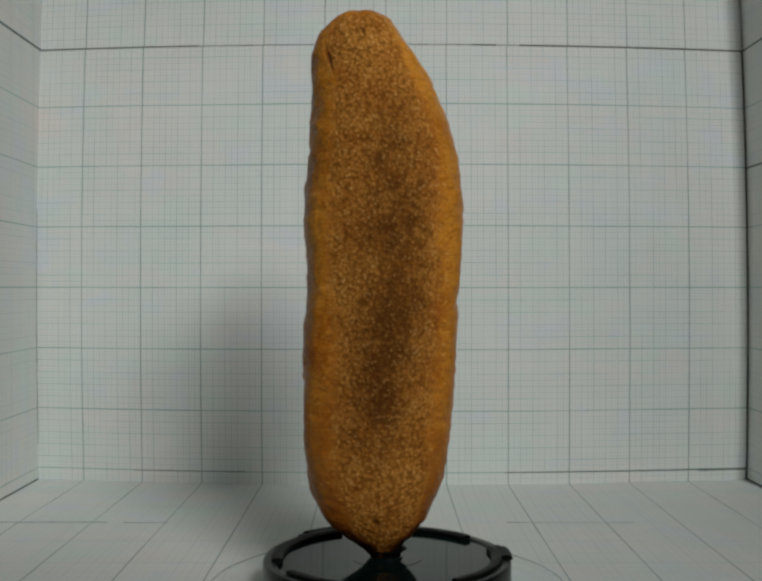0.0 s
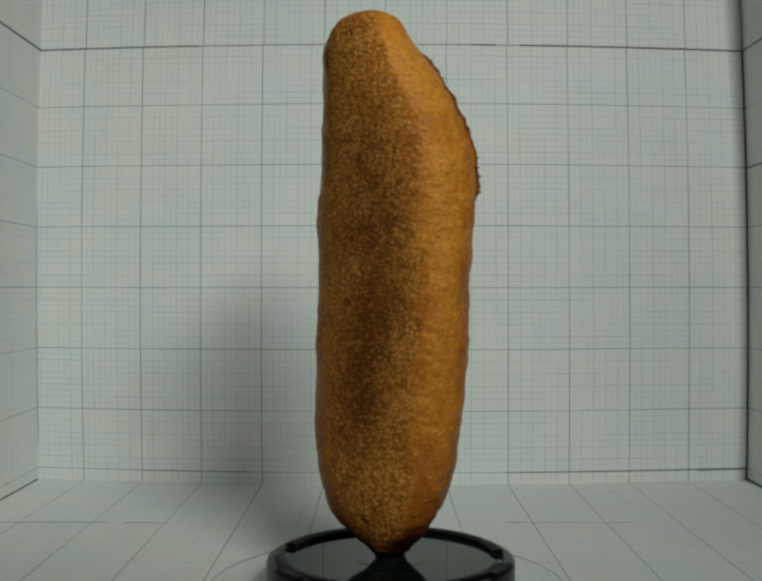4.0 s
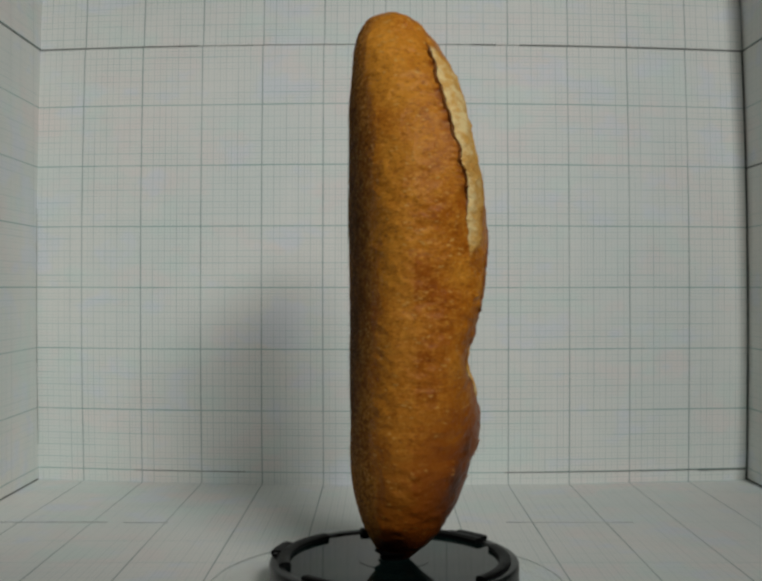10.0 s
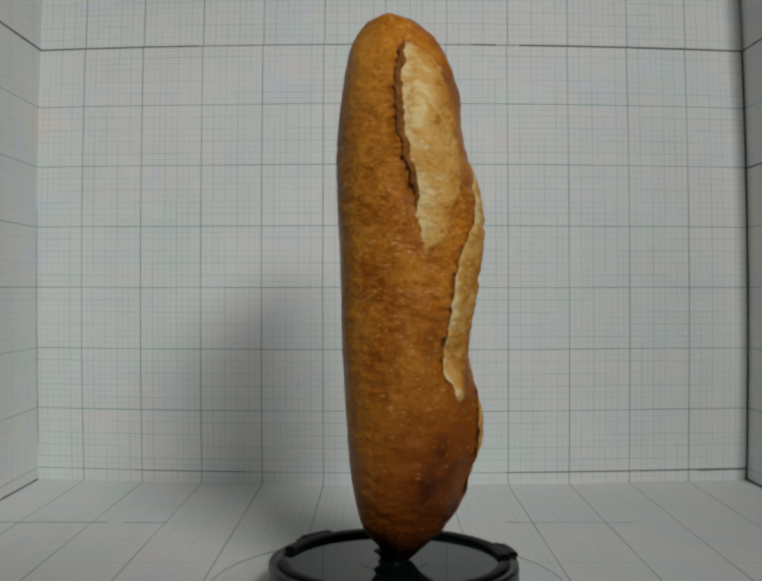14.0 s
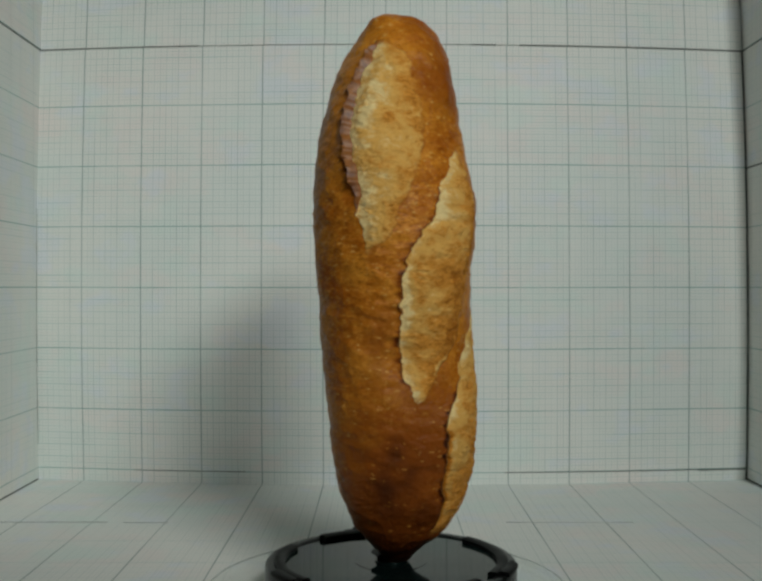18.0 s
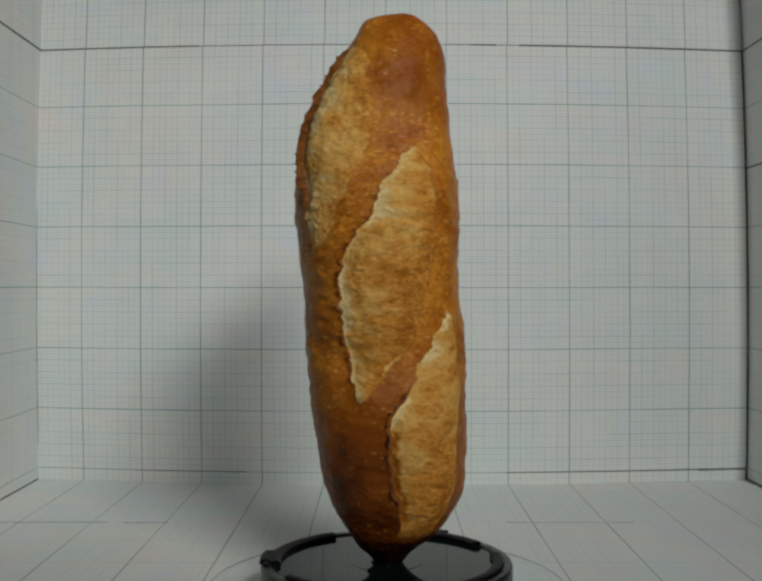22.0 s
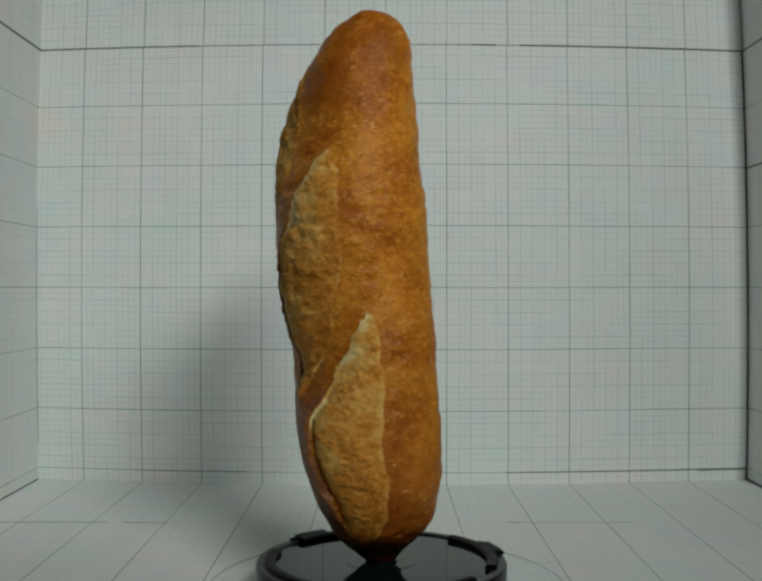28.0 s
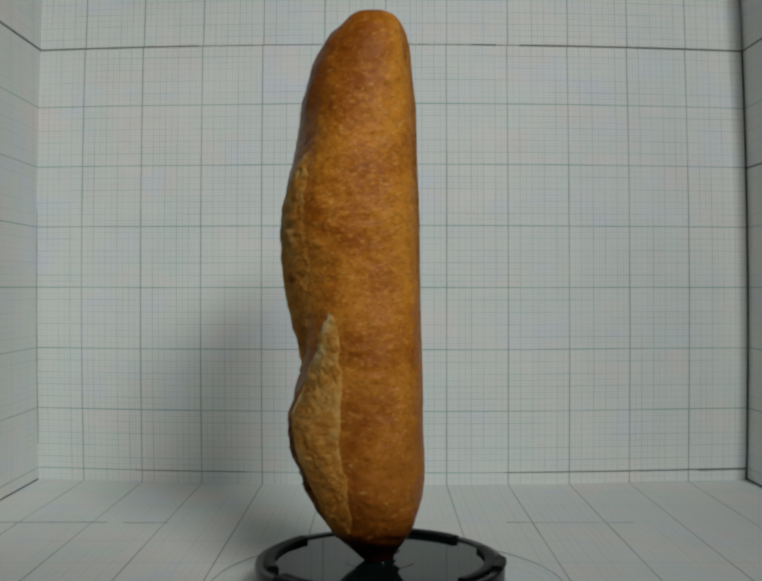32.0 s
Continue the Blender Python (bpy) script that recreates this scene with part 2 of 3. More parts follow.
# ---- mesh helpers ----
def mesh_from(name, bm, mat, smooth=False):
    bmesh.ops.recalc_face_normals(bm, faces=bm.faces[:])
    me = bpy.data.meshes.new(name)
    bm.to_mesh(me)
    bm.free()
    me.materials.append(mat)
    if smooth:
        me.shade_smooth()
        me.set_sharp_from_angle(angle=radians(50))
    return me


def part(name, bm, mat, parent, label="", smooth=False):
    ob = new(name, mesh_from(name, bm, mat, smooth))
    ob.parent = parent
    if label:
        tagged(ob, label)
    return ob


def box(x0, x1, y0, y1, z0, z1, bevel=0.0):
    bm = bmesh.new()
    bmesh.ops.create_cube(bm, size=1.0)
    for v in bm.verts:
        v.co = Vector((x0 + (v.co.x + 0.5) * (x1 - x0), y0 + (v.co.y + 0.5) * (y1 - y0), z0 + (v.co.z + 0.5) * (z1 - z0)))
    if bevel:
        bmesh.ops.bevel(bm, geom=bm.edges[:], offset=bevel, segments=2, affect="EDGES", profile=0.5)
    return bm


def lathe(profile, segments=96, a0=0.0, a1=360.0):
    """Turn a closed profile of (radius, height) about z, wholly or over an arc from the back clockwise."""
    bm = bmesh.new()
    whole = a1 - a0 >= 360
    steps = segments if whole else max(3, int(segments * (a1 - a0) / 360))
    rings = []
    for k in range(steps if whole else steps + 1):
        a = radians(a0 + (a1 - a0) * k / steps)
        rings.append([bm.verts.new((r * math.sin(a), r * math.cos(a), z)) for r, z in profile])
    n = len(profile)
    for k in range(len(rings) if whole else len(rings) - 1):
        p, q = rings[k], rings[(k + 1) % len(rings)]
        for i in range(n):
            j = (i + 1) % n
            if profile[i][0] < 1e-6 and profile[j][0] < 1e-6:
                continue
            bm.faces.new((p[i], p[j], q[j], q[i]))
    if not whole:
        bm.faces.new(rings[0])
        bm.faces.new(rings[-1][::-1])
    bmesh.ops.remove_doubles(bm, verts=bm.verts[:], dist=1e-6)
    return bm


def grid_mesh(name, points, faces, mat, marks):
    """A smooth mesh from arrays of places and quads, with named marks on its corners."""
    me = bpy.data.meshes.new(name)
    used, back = np.unique(faces, return_inverse=True)
    faces, points = back.reshape(faces.shape), points[used]
    me.vertices.add(len(points))
    me.vertices.foreach_set("co", points.astype(np.float32).ravel())
    me.loops.add(faces.size)
    me.loops.foreach_set("vertex_index", faces.astype(np.int32).ravel())
    me.polygons.add(len(faces))
    me.polygons.foreach_set("loop_start", np.arange(0, faces.size, 4, dtype=np.int32))
    me.polygons.foreach_set("loop_total", np.full(len(faces), 4, dtype=np.int32))
    me.update(calc_edges=True)
    for key, values in marks.items():
        layer = me.attributes.new(key, "FLOAT", "POINT")
        layer.data.foreach_set("value", values[used].astype(np.float32))
    me.materials.append(mat)
    me.shade_smooth()
    return me


# ---- the paper set ----
def back_y(x, z):
    """The back wall is a soft board: it bows towards the camera in its middle and leans back a little."""
    h = z - 0.16
    return WALL_Y + 0.2608 * x * x + 0.2404 * h * h + 0.0326 * x * h - 0.0063 * x + 0.0137 * h


def sheet(a0, a1, b0, b1, place, thick, na=40, nb=30):
    """A bent sheet: place(a, b, d) is the point at a and b on it, d behind its face."""
    bm = bmesh.new()
    faces = []
    for d in (0.0, thick):
        faces.append([[bm.verts.new(place(a0 + (a1 - a0) * i / na, b0 + (b1 - b0) * j / nb, d)) for j in range(nb + 1)] for i in range(na + 1)])
    f, r = faces
    for i in range(na):
        for j in range(nb):
            bm.faces.new((f[i][j], f[i + 1][j], f[i + 1][j + 1], f[i][j + 1]))
            bm.faces.new((r[i][j], r[i][j + 1], r[i + 1][j + 1], r[i + 1][j]))
    for i in range(na):
        bm.faces.new((f[i][0], r[i][0], r[i + 1][0], f[i + 1][0]))
        bm.faces.new((f[i][nb], f[i + 1][nb], r[i + 1][nb], r[i][nb]))
    for j in range(nb):
        bm.faces.new((f[0][j], f[0][j + 1], r[0][j + 1], r[0][j]))
        bm.faces.new((f[na][j], r[na][j], r[na][j + 1], f[na][j + 1]))
    return bm


def on_back(x, z, d):
    return (x, back_y(x, z) + d, z)


def on_left(y, z, d):  # y runs from 0 at the front edge to 1 in the corner
    return (WALL_L - d, SIDE + y * (back_y(WALL_L, z) - SIDE), z)


def on_right(y, z, d):
    return (WALL_R + d, SIDE_R + y * (back_y(WALL_R, z) - SIDE_R), z)


def on_floor(x, y, d):
    return (x, FRONT + y * (back_y(x, 0.0) - FRONT), -d)


def raised(place, d):
    """The same surface, seen d in front of it."""
    return lambda a, b, e: place(a, b, e - d)


def board(name, solid, sheets, joints, label):
    ob = tagged(new(name, mesh_from(name, solid, BOARD)), label, kind="structure")
    for bm, mat in sheets:
        part("paper_sheet", bm, mat, ob, smooth=True)
    for bm, mat in joints:
        part("paper_joint", bm, mat, ob, "dark joint between sheets of paper")
    return ob


TOP = 0.56
FRONT = -0.42
SIDE = 0.08  # the left wall begins here; its unseen front part bounces fill on to the loaf
SIDE_R = 0.271  # the right wall begins here, just out of view, so it blocks little light


def strip(place, a0, a1, b0, b1, proud=0.0002):
    return sheet(a0, a1, b0, b1, raised(place, proud), 0.0008, 40 if abs(a1 - a0) > 0.02 else 1, 30 if abs(b1 - b0) > 0.02 else 1)


board("floor", box(WALL_L - 0.01, WALL_R + 0.01, FRONT, WALL_Y + 0.06, -0.008, -0.0012),
      [(sheet(WALL_L, WALL_R, 0.0, 1.0, on_floor, 0.0008, 40, 2), PAPER_FLOOR)],
      [(box(WALL_L + 0.002, -0.187, 0.1572, 0.1580, -0.0006, 0.0002), JOINT), (box(-0.175, -0.145, 0.1558, 0.1564, -0.0006, 0.0002), FAINT_JOINT),
       (box(0.085, 0.172, 0.1568, 0.1574, -0.0006, 0.0002), FAINT_JOINT)],
      "white graph paper floor with pale green grid")
board("wall_back", sheet(WALL_L - 0.008, WALL_R + 0.008, -0.0005, TOP, raised(on_back, -0.0012), 0.006),
      [(sheet(WALL_L, WALL_R - 0.0014, 0.0, SEAM_Z, on_back, 0.0008), PAPER_BACK),
       (sheet(WALL_L, WALL_R, SEAM_Z + 0.0009, TOP, on_back, 0.0008), PAPER_UPPER)],
      [(strip(on_back, WALL_L, -0.150, SEAM_Z - 0.0001, SEAM_Z + 0.0011), JOINT), (strip(on_back, -0.150, -0.105, SEAM_Z, SEAM_Z + 0.0008), FAINT_JOINT),
       (strip(on_back, 0.030, 0.0735, SEAM_Z, SEAM_Z + 0.0010), FAINT_JOINT), (strip(on_back, 0.0740, 0.0945, SEAM_Z, SEAM_Z + 0.0011), JOINT),
       (strip(on_back, 0.1030, 0.1095, SEAM_Z + 0.0001, SEAM_Z + 0.0010), FAINT_JOINT), (strip(on_back, 0.1140, WALL_R, SEAM_Z - 0.0002, SEAM_Z + 0.0012), JOINT),
       (strip(on_back, WALL_R - 0.0015, WALL_R - 0.0002, 0.0, SEAM_Z, 0.0003), JOINT),
       (strip(on_back, -0.203, -0.110, 0.0096, 0.0102), JOINT),
       (strip(on_back, 0.10, WALL_R - 0.002, 0.0094, 0.0101), JOINT), (strip(on_back, 0.262, WALL_R - 0.002, 0.0088, 0.0094), JOINT)],
      "white graph paper back wall with pale green grid")
board("wall_left", sheet(0.0, 1.0, -0.0005, TOP, raised(on_left, -0.0012), 0.006),
      [(sheet(0.0, 1.0, 0.0, SEAM_Z, on_left, 0.0008), PAPER_SIDE),
       (sheet(0.0, 1.0, SEAM_Z + 0.0008, TOP, on_left, 0.0008), PAPER_SIDE)],
      [(strip(on_left, 0.0, 1.0, SEAM_Z - 0.0002, SEAM_Z + 0.0012), JOINT),
       (strip(on_left, 0.0, 0.985, 0.0004, 0.0012, 0.0004), JOINT),
       (strip(on_left, 0.994, 0.999, 0.030, 0.225), FAINT_JOINT)],
      "white graph paper side wall with dark paper joints")
board("wall_right", sheet(0.0, 1.0, -0.0005, TOP, raised(on_right, -0.0012), 0.006),
      [(sheet(0.0, 1.0, 0.0, 0.2590, on_right, 0.0008), PAPER_SIDE),
       (sheet(0.0, 1.0, 0.2600, SEAM_Z, on_right, 0.0008), PAPER_SIDE),
       (sheet(0.0, 1.0, SEAM_Z + 0.0008, TOP, on_right, 0.0008), PAPER_SIDE)],
      [(strip(on_right, 0.0, 1.0, SEAM_Z, SEAM_Z + 0.0010), JOINT),
       (strip(on_right, 0.0, 1.0, 0.2588, 0.2602), JOINT),
       (strip(on_right, 0.0, 0.97, 0.0002, 0.0016, 0.0006), JOINT)],
      "white graph paper side wall with dark paper joints")

# ---- plain unseen room added round the set; its grey sets the bounce light ----
for name, dims in (("room_floor", (-1.8, 1.8, -2.2, 1.4, -0.10, -0.0085)), ("ceiling", (-1.8, 1.8, -2.2, 1.4, 2.1, 2.2)),
                   ("room_wall_north", (-1.8, 1.8, 1.4, 1.5, -0.1, 2.2)), ("room_wall_south", (-1.8, 1.8, -2.3, -2.2, -0.1, 2.2)),
                   ("room_wall_west", (-1.9, -1.8, -2.3, 1.5, -0.1, 2.2)), ("room_wall_east", (1.8, 1.9, -2.3, 1.5, -0.1, 2.2))):
    tagged(new(name, mesh_from(name, box(*dims), ROOM)), "plain grey surface of an unseen room added round the set", kind="structure")


# ---- turntable and stand ----
def build_turntable():
    thing = tagged(new("turntable"), "clear acrylic turntable disc on the paper floor", "turntable")
    part("disc", lathe([(0, 0.0010), (0.0931, 0.0010), (0.0931, 0.0050), (0, 0.0050)], 128), CLEAR, thing, "clear acrylic disc").visible_shadow = False
    part("disc_edge", lathe([(0.0932, 0.0040), (0.0935, 0.0040), (0.0936, 0.0042), (0.0936, 0.0047), (0.0935, 0.0049), (0.0932, 0.0049)], 128), CLEAR_EDGE, thing, "clear polished edge").visible_shadow = False
    part("bearing", lathe([(0, 0.0), (0.030, 0.0), (0.030, 0.0010), (0, 0.0010)], 48), SATIN_BLACK, thing)
    return thing


def build_stand():
    """Round black plastic stand: rim, mirror-like plate, clips, latches and a post for the loaf. Its top is at height zero."""
    thing = tagged(new("display_stand"), "round glossy black plastic stand with clips", "stand")
    low = 0.0050 - STAND_TOP
    part("rim", lathe([(0.0500, low), (0.0640, low), (0.0650, low + 0.001), (0.0650, -0.0006), (0.0646, 0.0003), (0.0636, 0.0007),
                       (0.0600, 0.0007), (0.0590, 0.0003), (0.0586, -0.0004), (0.0580, -0.0010), (0.0500, -0.0010)], 128), SATIN_BLACK, thing, "satin black rim", True)
    part("plate", lathe([(0, -0.004), (0.0585, -0.004), (0.0585, -0.0004), (0, -0.0004)], 128), GLOSS_BLACK, thing, "mirror-glossy black plate")
    for a0, a1 in ((-193, -128), (-105, -31), (-17, 48), (74, 142)):
        part("clip", lathe([(0.0548, -0.0004), (0.0606, -0.0004), (0.0606, 0.0018), (0.0598, 0.0025), (0.0562, 0.0025), (0.0548, 0.0016)], 150, a0, a1), MATT_BLACK, thing, smooth=True)
    for a in (-165, -44, 82):
        part("latch", lathe([(0.0598, 0.0003), (0.0654, 0.0003), (0.0658, 0.0012), (0.0655, 0.0022), (0.0645, 0.0028), (0.0612, 0.0028), (0.0598, 0.0022)], 160, a - 6, a + 11), MATT_BLACK, thing, smooth=True)
        part("latch_tooth", lathe([(0.0612, 0.0006), (0.0640, 0.0006), (0.0640, 0.0017), (0.0632, 0.0021), (0.0612, 0.0020)], 200, a - 11, a - 6), MATT_BLACK, thing)
    part("hub_disc", lathe([(0, -0.0008), (0.0180, -0.0008), (0.0184, -0.0003), (0.0182, -0.0002), (0, -0.0002)], 96), GLOSS_BLACK, thing, "low round black hub")
    part("post", lathe([(0, -0.0004), (0.0080, -0.0004), (0.0070, 0.0006), (0.0072, 0.0018), (0.0084, 0.0034), (0.0104, 0.0046), (0, 0.0046)], 48), MATT_BLACK, thing, "short black post", True)
    part("collar", lathe([(0.0078 + 0.0006 * math.cos(radians(a)), 0.0002 + 0.0006 * math.sin(radians(a))) for a in range(0, 360, 30)], 64), GLOSS_BLACK, thing, "shiny black collar", True)
    return thing


# ---- the loaf ----
# Stations from the lower end to the upper end, in millimetres: mean radius, drift of the middle, and how the section departs from round.
GIRTH = (6.8, 11.6, 24.4, 33.0, 36.7, 36.7, 37.9, 39.5, 36.2, 30.8, 24.0, 14.6, 2.5)
SPINE_X = (-2.0, -2.0, -3.9, -4.8, -3.4, -0.5, 2.4, 3.4, 5.3, 1.6, -3.1, -2.8, -2.7)
SPINE_Y = (1.0, 2.5, 3.8, 5.7, 7.9, 5.0, 6.9, 6.7, 3.5, 0.1, -4.8, -8.0, -9.3)
OVAL_C = (0.0, -0.6, 1.5, 2.7, 2.7, 4.9, 3.0, 3.8, 3.7, 1.6, 0.3, 0.5, 0.0)
OVAL_S = (0.0, 0.8, 1.2, 1.4, 0.7, 1.4, 1.5, 0.5, 1.5, 0.2, -0.4, 0.3, 0.0)
TRI_C = (0.0, -0.1, 0.0, 0.4, 1.0, 0.4, 0.3, 0.8, -0.1, 0.0, -0.3, 0.2, 0.0)
TRI_S = (0.0, 0.5, -0.5, -0.7, -1.4, 0.0, -1.2, -0.7, 0.1, -0.1, -0.4, 0.5, 0.0)
QUAD_C = (0.0, -0.0, -0.4, -0.3, -0.3, -1.1, -0.8, -0.6, -0.6, -0.2, -0.1, -0.1, 0.0)
QUAD_S = (0.0, 0.2, 0.1, -0.2, 0.2, -0.4, -0.7, -0.2, -0.2, 0.1, 0.2, 0.1, 0.0)
LOW, HIGH = 0.0035, 0.2897
TURN_STEPS, LONG_STEPS = 520, 900


def stations(values, s):
    """Smooth curve through evenly spaced values."""
    v = np.asarray(values) / 1000
    x = np.clip(s, 0, 1) * (len(v) - 1)
    k = np.minimum(x.astype(int), len(v) - 2)
    f = x - k
    a, b, c, d = v[np.maximum(k - 1, 0)], v[k], v[k + 1], v[np.minimum(k + 2, len(v) - 1)]
    return b + 0.5 * f * (c - a + f * (2 * a - 5 * b + 4 * c - d + f * (3 * (b - c) + d - a)))


def hash01(i, j, k, seed):
    h = (i * 374761393 + j * 668265263 + k * 2147483647 + seed * 974634777) & 0xFFFFFFFF
    h = ((h ^ (h >> 13)) * 1274126177) & 0xFFFFFFFF
    return ((h ^ (h >> 16)) & 0xFFFF) / 65535.0


def lattice(x, y, z, seed):
    """Value noise, -1 to 1, for arrays of places."""
    xi, yi, zi = np.floor(x).astype(np.int64), np.floor(y).astype(np.int64), np.floor(z).astype(np.int64)
    f = [a - b for a, b in ((x, xi), (y, yi), (z, zi))]
    f = [a * a * (3 - 2 * a) for a in f]
    out = 0.0
    for di in (0, 1):
        for dj in (0, 1):
            for dk in (0, 1):
                w = (f[0] if di else 1 - f[0]) * (f[1] if dj else 1 - f[1]) * (f[2] if dk else 1 - f[2])
                out = out + w * hash01(xi + di, yi + dj, zi + dk, seed)
    return out * 2 - 1


def ramp(x, a, b):
    t = np.clip((x - a) / (b - a), 0, 1)
    return t * t * (3 - 2 * t)


# Each score: heights in mm and the two edges in degrees round the loaf; lip height and width in mm.
SCORES = (
    dict(z=(160, 172, 184, 195, 203, 213, 224, 238, 252, 262, 270), left=(44, 44, 44, 41, 38, 33, 28, 27, 29, 31, 35), right=(51, 66, 75, 83, 87, 94, 96, 90, 80, 70, 52),
         lip=0.9, lip_width=4.0, ear=2.4, inner=1.05, lean=0.12, root=(2.2, 3.4), brown=0.26, pale=9.0, tan=0.10, ridge=0.10, swell=0.5, cleft=2.0, trough=12.0, flap=0.0, reach=(182, 266), soft=(-3.6, 1.5), tail=7,
         spots=((0.55, 176, 0.6, 14, 0.22), (0.62, 222, 0.22, 12, 0.10), (0.80, 240, 0.15, 12, 0.16))),
    dict(z=(87, 96, 108, 120, 134, 149, 160, 170, 179, 193, 207, 216), left=(76, 78, 80, 80, 77, 74, 77, 82, 90, 96, 109, 119),
         right=(79, 89, 101, 109, 120, 128, 132, 133, 133, 131, 124, 120), lip=0.45, lip_width=4.0, ear=1.1, inner=0.3, lean=0.45, root=(0.85, 0.3), brown=0.28, pale=8.0, tan=0.30, ridge=0.22, swell=1.2, cleft=0.8, trough=6.0,
         flap=0.0, reach=(95, 190), soft=(-3.2, 1.4), tail=6,
         spots=((0.55, 152, 0.25, 9, 0.22), (0.6, 122, 0.3, 12, 0.12), (0.55, 133, 0.35, 3, -0.16))),
    dict(z=(19, 29, 42, 55, 67, 78, 86, 97, 107, 121, 133), left=(105, 102, 99, 95, 91, 89, 97, 105, 110, 124, 146),
         right=(140, 150, 152, 154, 156, 158, 158, 157, 156, 153, 150), lip=0.9, lip_width=5.0, ear=1.2, inner=0.95, lean=0.45, root=(1.2, 0.95), brown=0.10, pale=9.0, tan=0.34, ridge=0.22, swell=0.4, cleft=2.8, trough=9.0,
         flap=0.85, reach=(28, 96), soft=(-1.6, 0.8), tail=4,
         spots=((0.55, 70, 0.3, 12, 0.16), (0.5, 44, 0.4, 6, 0.16), (0.45, 100, 0.3, 8, 0.10))),
)


def loaf_arrays():
    s = np.linspace(0, 1, LONG_STEPS)
    turn = np.linspace(0, 2 * np.pi, TURN_STEPS, endpoint=False)
    h, dh = stations(GIRTH, s)[:, None] + 0 * turn, 0 * turn + 0 * s[:, None]
    for n, (c, q) in enumerate(((SPINE_X, SPINE_Y), (OVAL_C, OVAL_S), (TRI_C, TRI_S), (QUAD_C, QUAD_S)), 1):
        a, b = stations(c, s)[:, None], stations(q, s)[:, None]
        h = h + a * np.cos(n * turn) + b * np.sin(n * turn)
        dh = dh - n * a * np.sin(n * turn) + n * b * np.cos(n * turn)
    x, y = h * np.cos(turn) - dh * np.sin(turn), h * np.sin(turn) + dh * np.cos(turn)
    z = (LOW + (HIGH - LOW) * (1 - np.cos(np.pi * s)) / 2)[:, None] + 0 * x
    return s, turn, np.stack([x, y, z], -1)


def normals(p):
    along = np.gradient(p, axis=0)
    round_ = np.roll(p, -1, 1) - np.roll(p, 1, 1)
    n = np.cross(round_, along)
    return n / np.maximum(np.linalg.norm(n, axis=-1, keepdims=True), 1e-9)


def build_loaf():
    thing = tagged(new("bread_loaf"), "golden-brown scored crusty bread loaf standing upright on a black stand", "bread")
    s, turn, p = loaf_arrays()
    nrm = normals(p)
    x, y, z = p[..., 0], p[..., 1], p[..., 2]
    zmm, deg = z * 1000, np.degrees(turn)[None, :] + 0 * z
    ring = np.linalg.norm(np.roll(p, -1, 1) - p, axis=-1) * 1000  # mm from one column to the next
    mm_deg = ring / (360 / TURN_STEPS)
    # pebbled underside between its two long edges
    lo = np.interp(zmm, (45, 70, 119, 168, 217, 254, 285), (255, 254, 254, 250, 247, 244, 225))
    hi = np.interp(zmm, (20, 50, 90, 130, 180, 228, 262, 285), (314, 309, 306, 303, 304, 308, 312, 322))
    blur = np.clip(0.55 / np.maximum(mm_deg, 0.1), 1.0, 2.6)
    wob = 4 * lattice(x * 60, y * 60, z * 60, 3) + 3 * lattice(x * 200, y * 200, z * 200, 4)
    base = ramp(deg + wob, lo - 10, lo + 10) * (1 - ramp(deg + wob * blur, hi - 10 * blur, hi + 8 * blur)) * (1 - ramp(zmm, 280, 289))
    mid = np.interp(zmm, (65, 94, 131, 167, 203, 230), (276, 278, 281, 282, 283, 285))
    patch = lattice(x * 45, y * 45, z * 45, 5) * 0.5 + lattice(x * 110, y * 110, z * 110, 6) * 0.3
    scorch_shade = base * (0.58 * np.exp(-((deg - mid) / 23) ** 2) + 0.16 * np.exp(-((deg - mid) / 12) ** 2)) * ramp(zmm, 30, 85) * (1 - ramp(zmm, 215, 270)) * np.clip(0.85 + 0.6 * patch, 0, 1)
    # darker bake at the lower end on the scored side, and along the crown of the upper end
    low_dark = np.exp(-((deg - 62) / 36) ** 2 - ((zmm - 50) / 34) ** 2) * np.clip(0.66 + 0.8 * patch, 0, 1)
    tip = (1 - ramp(zmm, 8, 38)) * 0.95 * (1 - base) + (1 - ramp(zmm, 5, 18)) * 0.7 * base
    # part darker bake, part painted fall-off of light towards the foot
    heel_bake_shade = ((1 - ramp(zmm, 15, 185)) * 0.60 + (1 - ramp(zmm, 12, 80)) * 0.24) * (1 - base) * np.clip(0.95 + 0.5 * patch, 0, 1.2) * (0.50 + 0.50 * np.exp(-((deg - 78) / 48) ** 2))
    # red-brown bake of the crown, which also paints in its purplish sheen
    crown = np.exp(-((deg - 112) / 42) ** 2 - ((zmm - 260) / 36) ** 2) * np.clip(0.42 + 0.3 * patch, 0, 1)
    crown = np.maximum(crown, np.exp(-((deg - 168) / 34) ** 2 - ((zmm - 272) / 34) ** 2) * np.clip(0.36 + 0.4 * patch, 0, 1))
    right = np.exp(-((deg - 70) / 22) ** 2 - ((zmm - 110) / 45) ** 2) * np.clip(0.35 + 0.6 * patch, 0, 1)
    scorch_shade = np.clip(scorch_shade + np.maximum(np.maximum(low_dark, tip), np.maximum(np.maximum(crown, heel_bake_shade), right)), 0, 0.95)
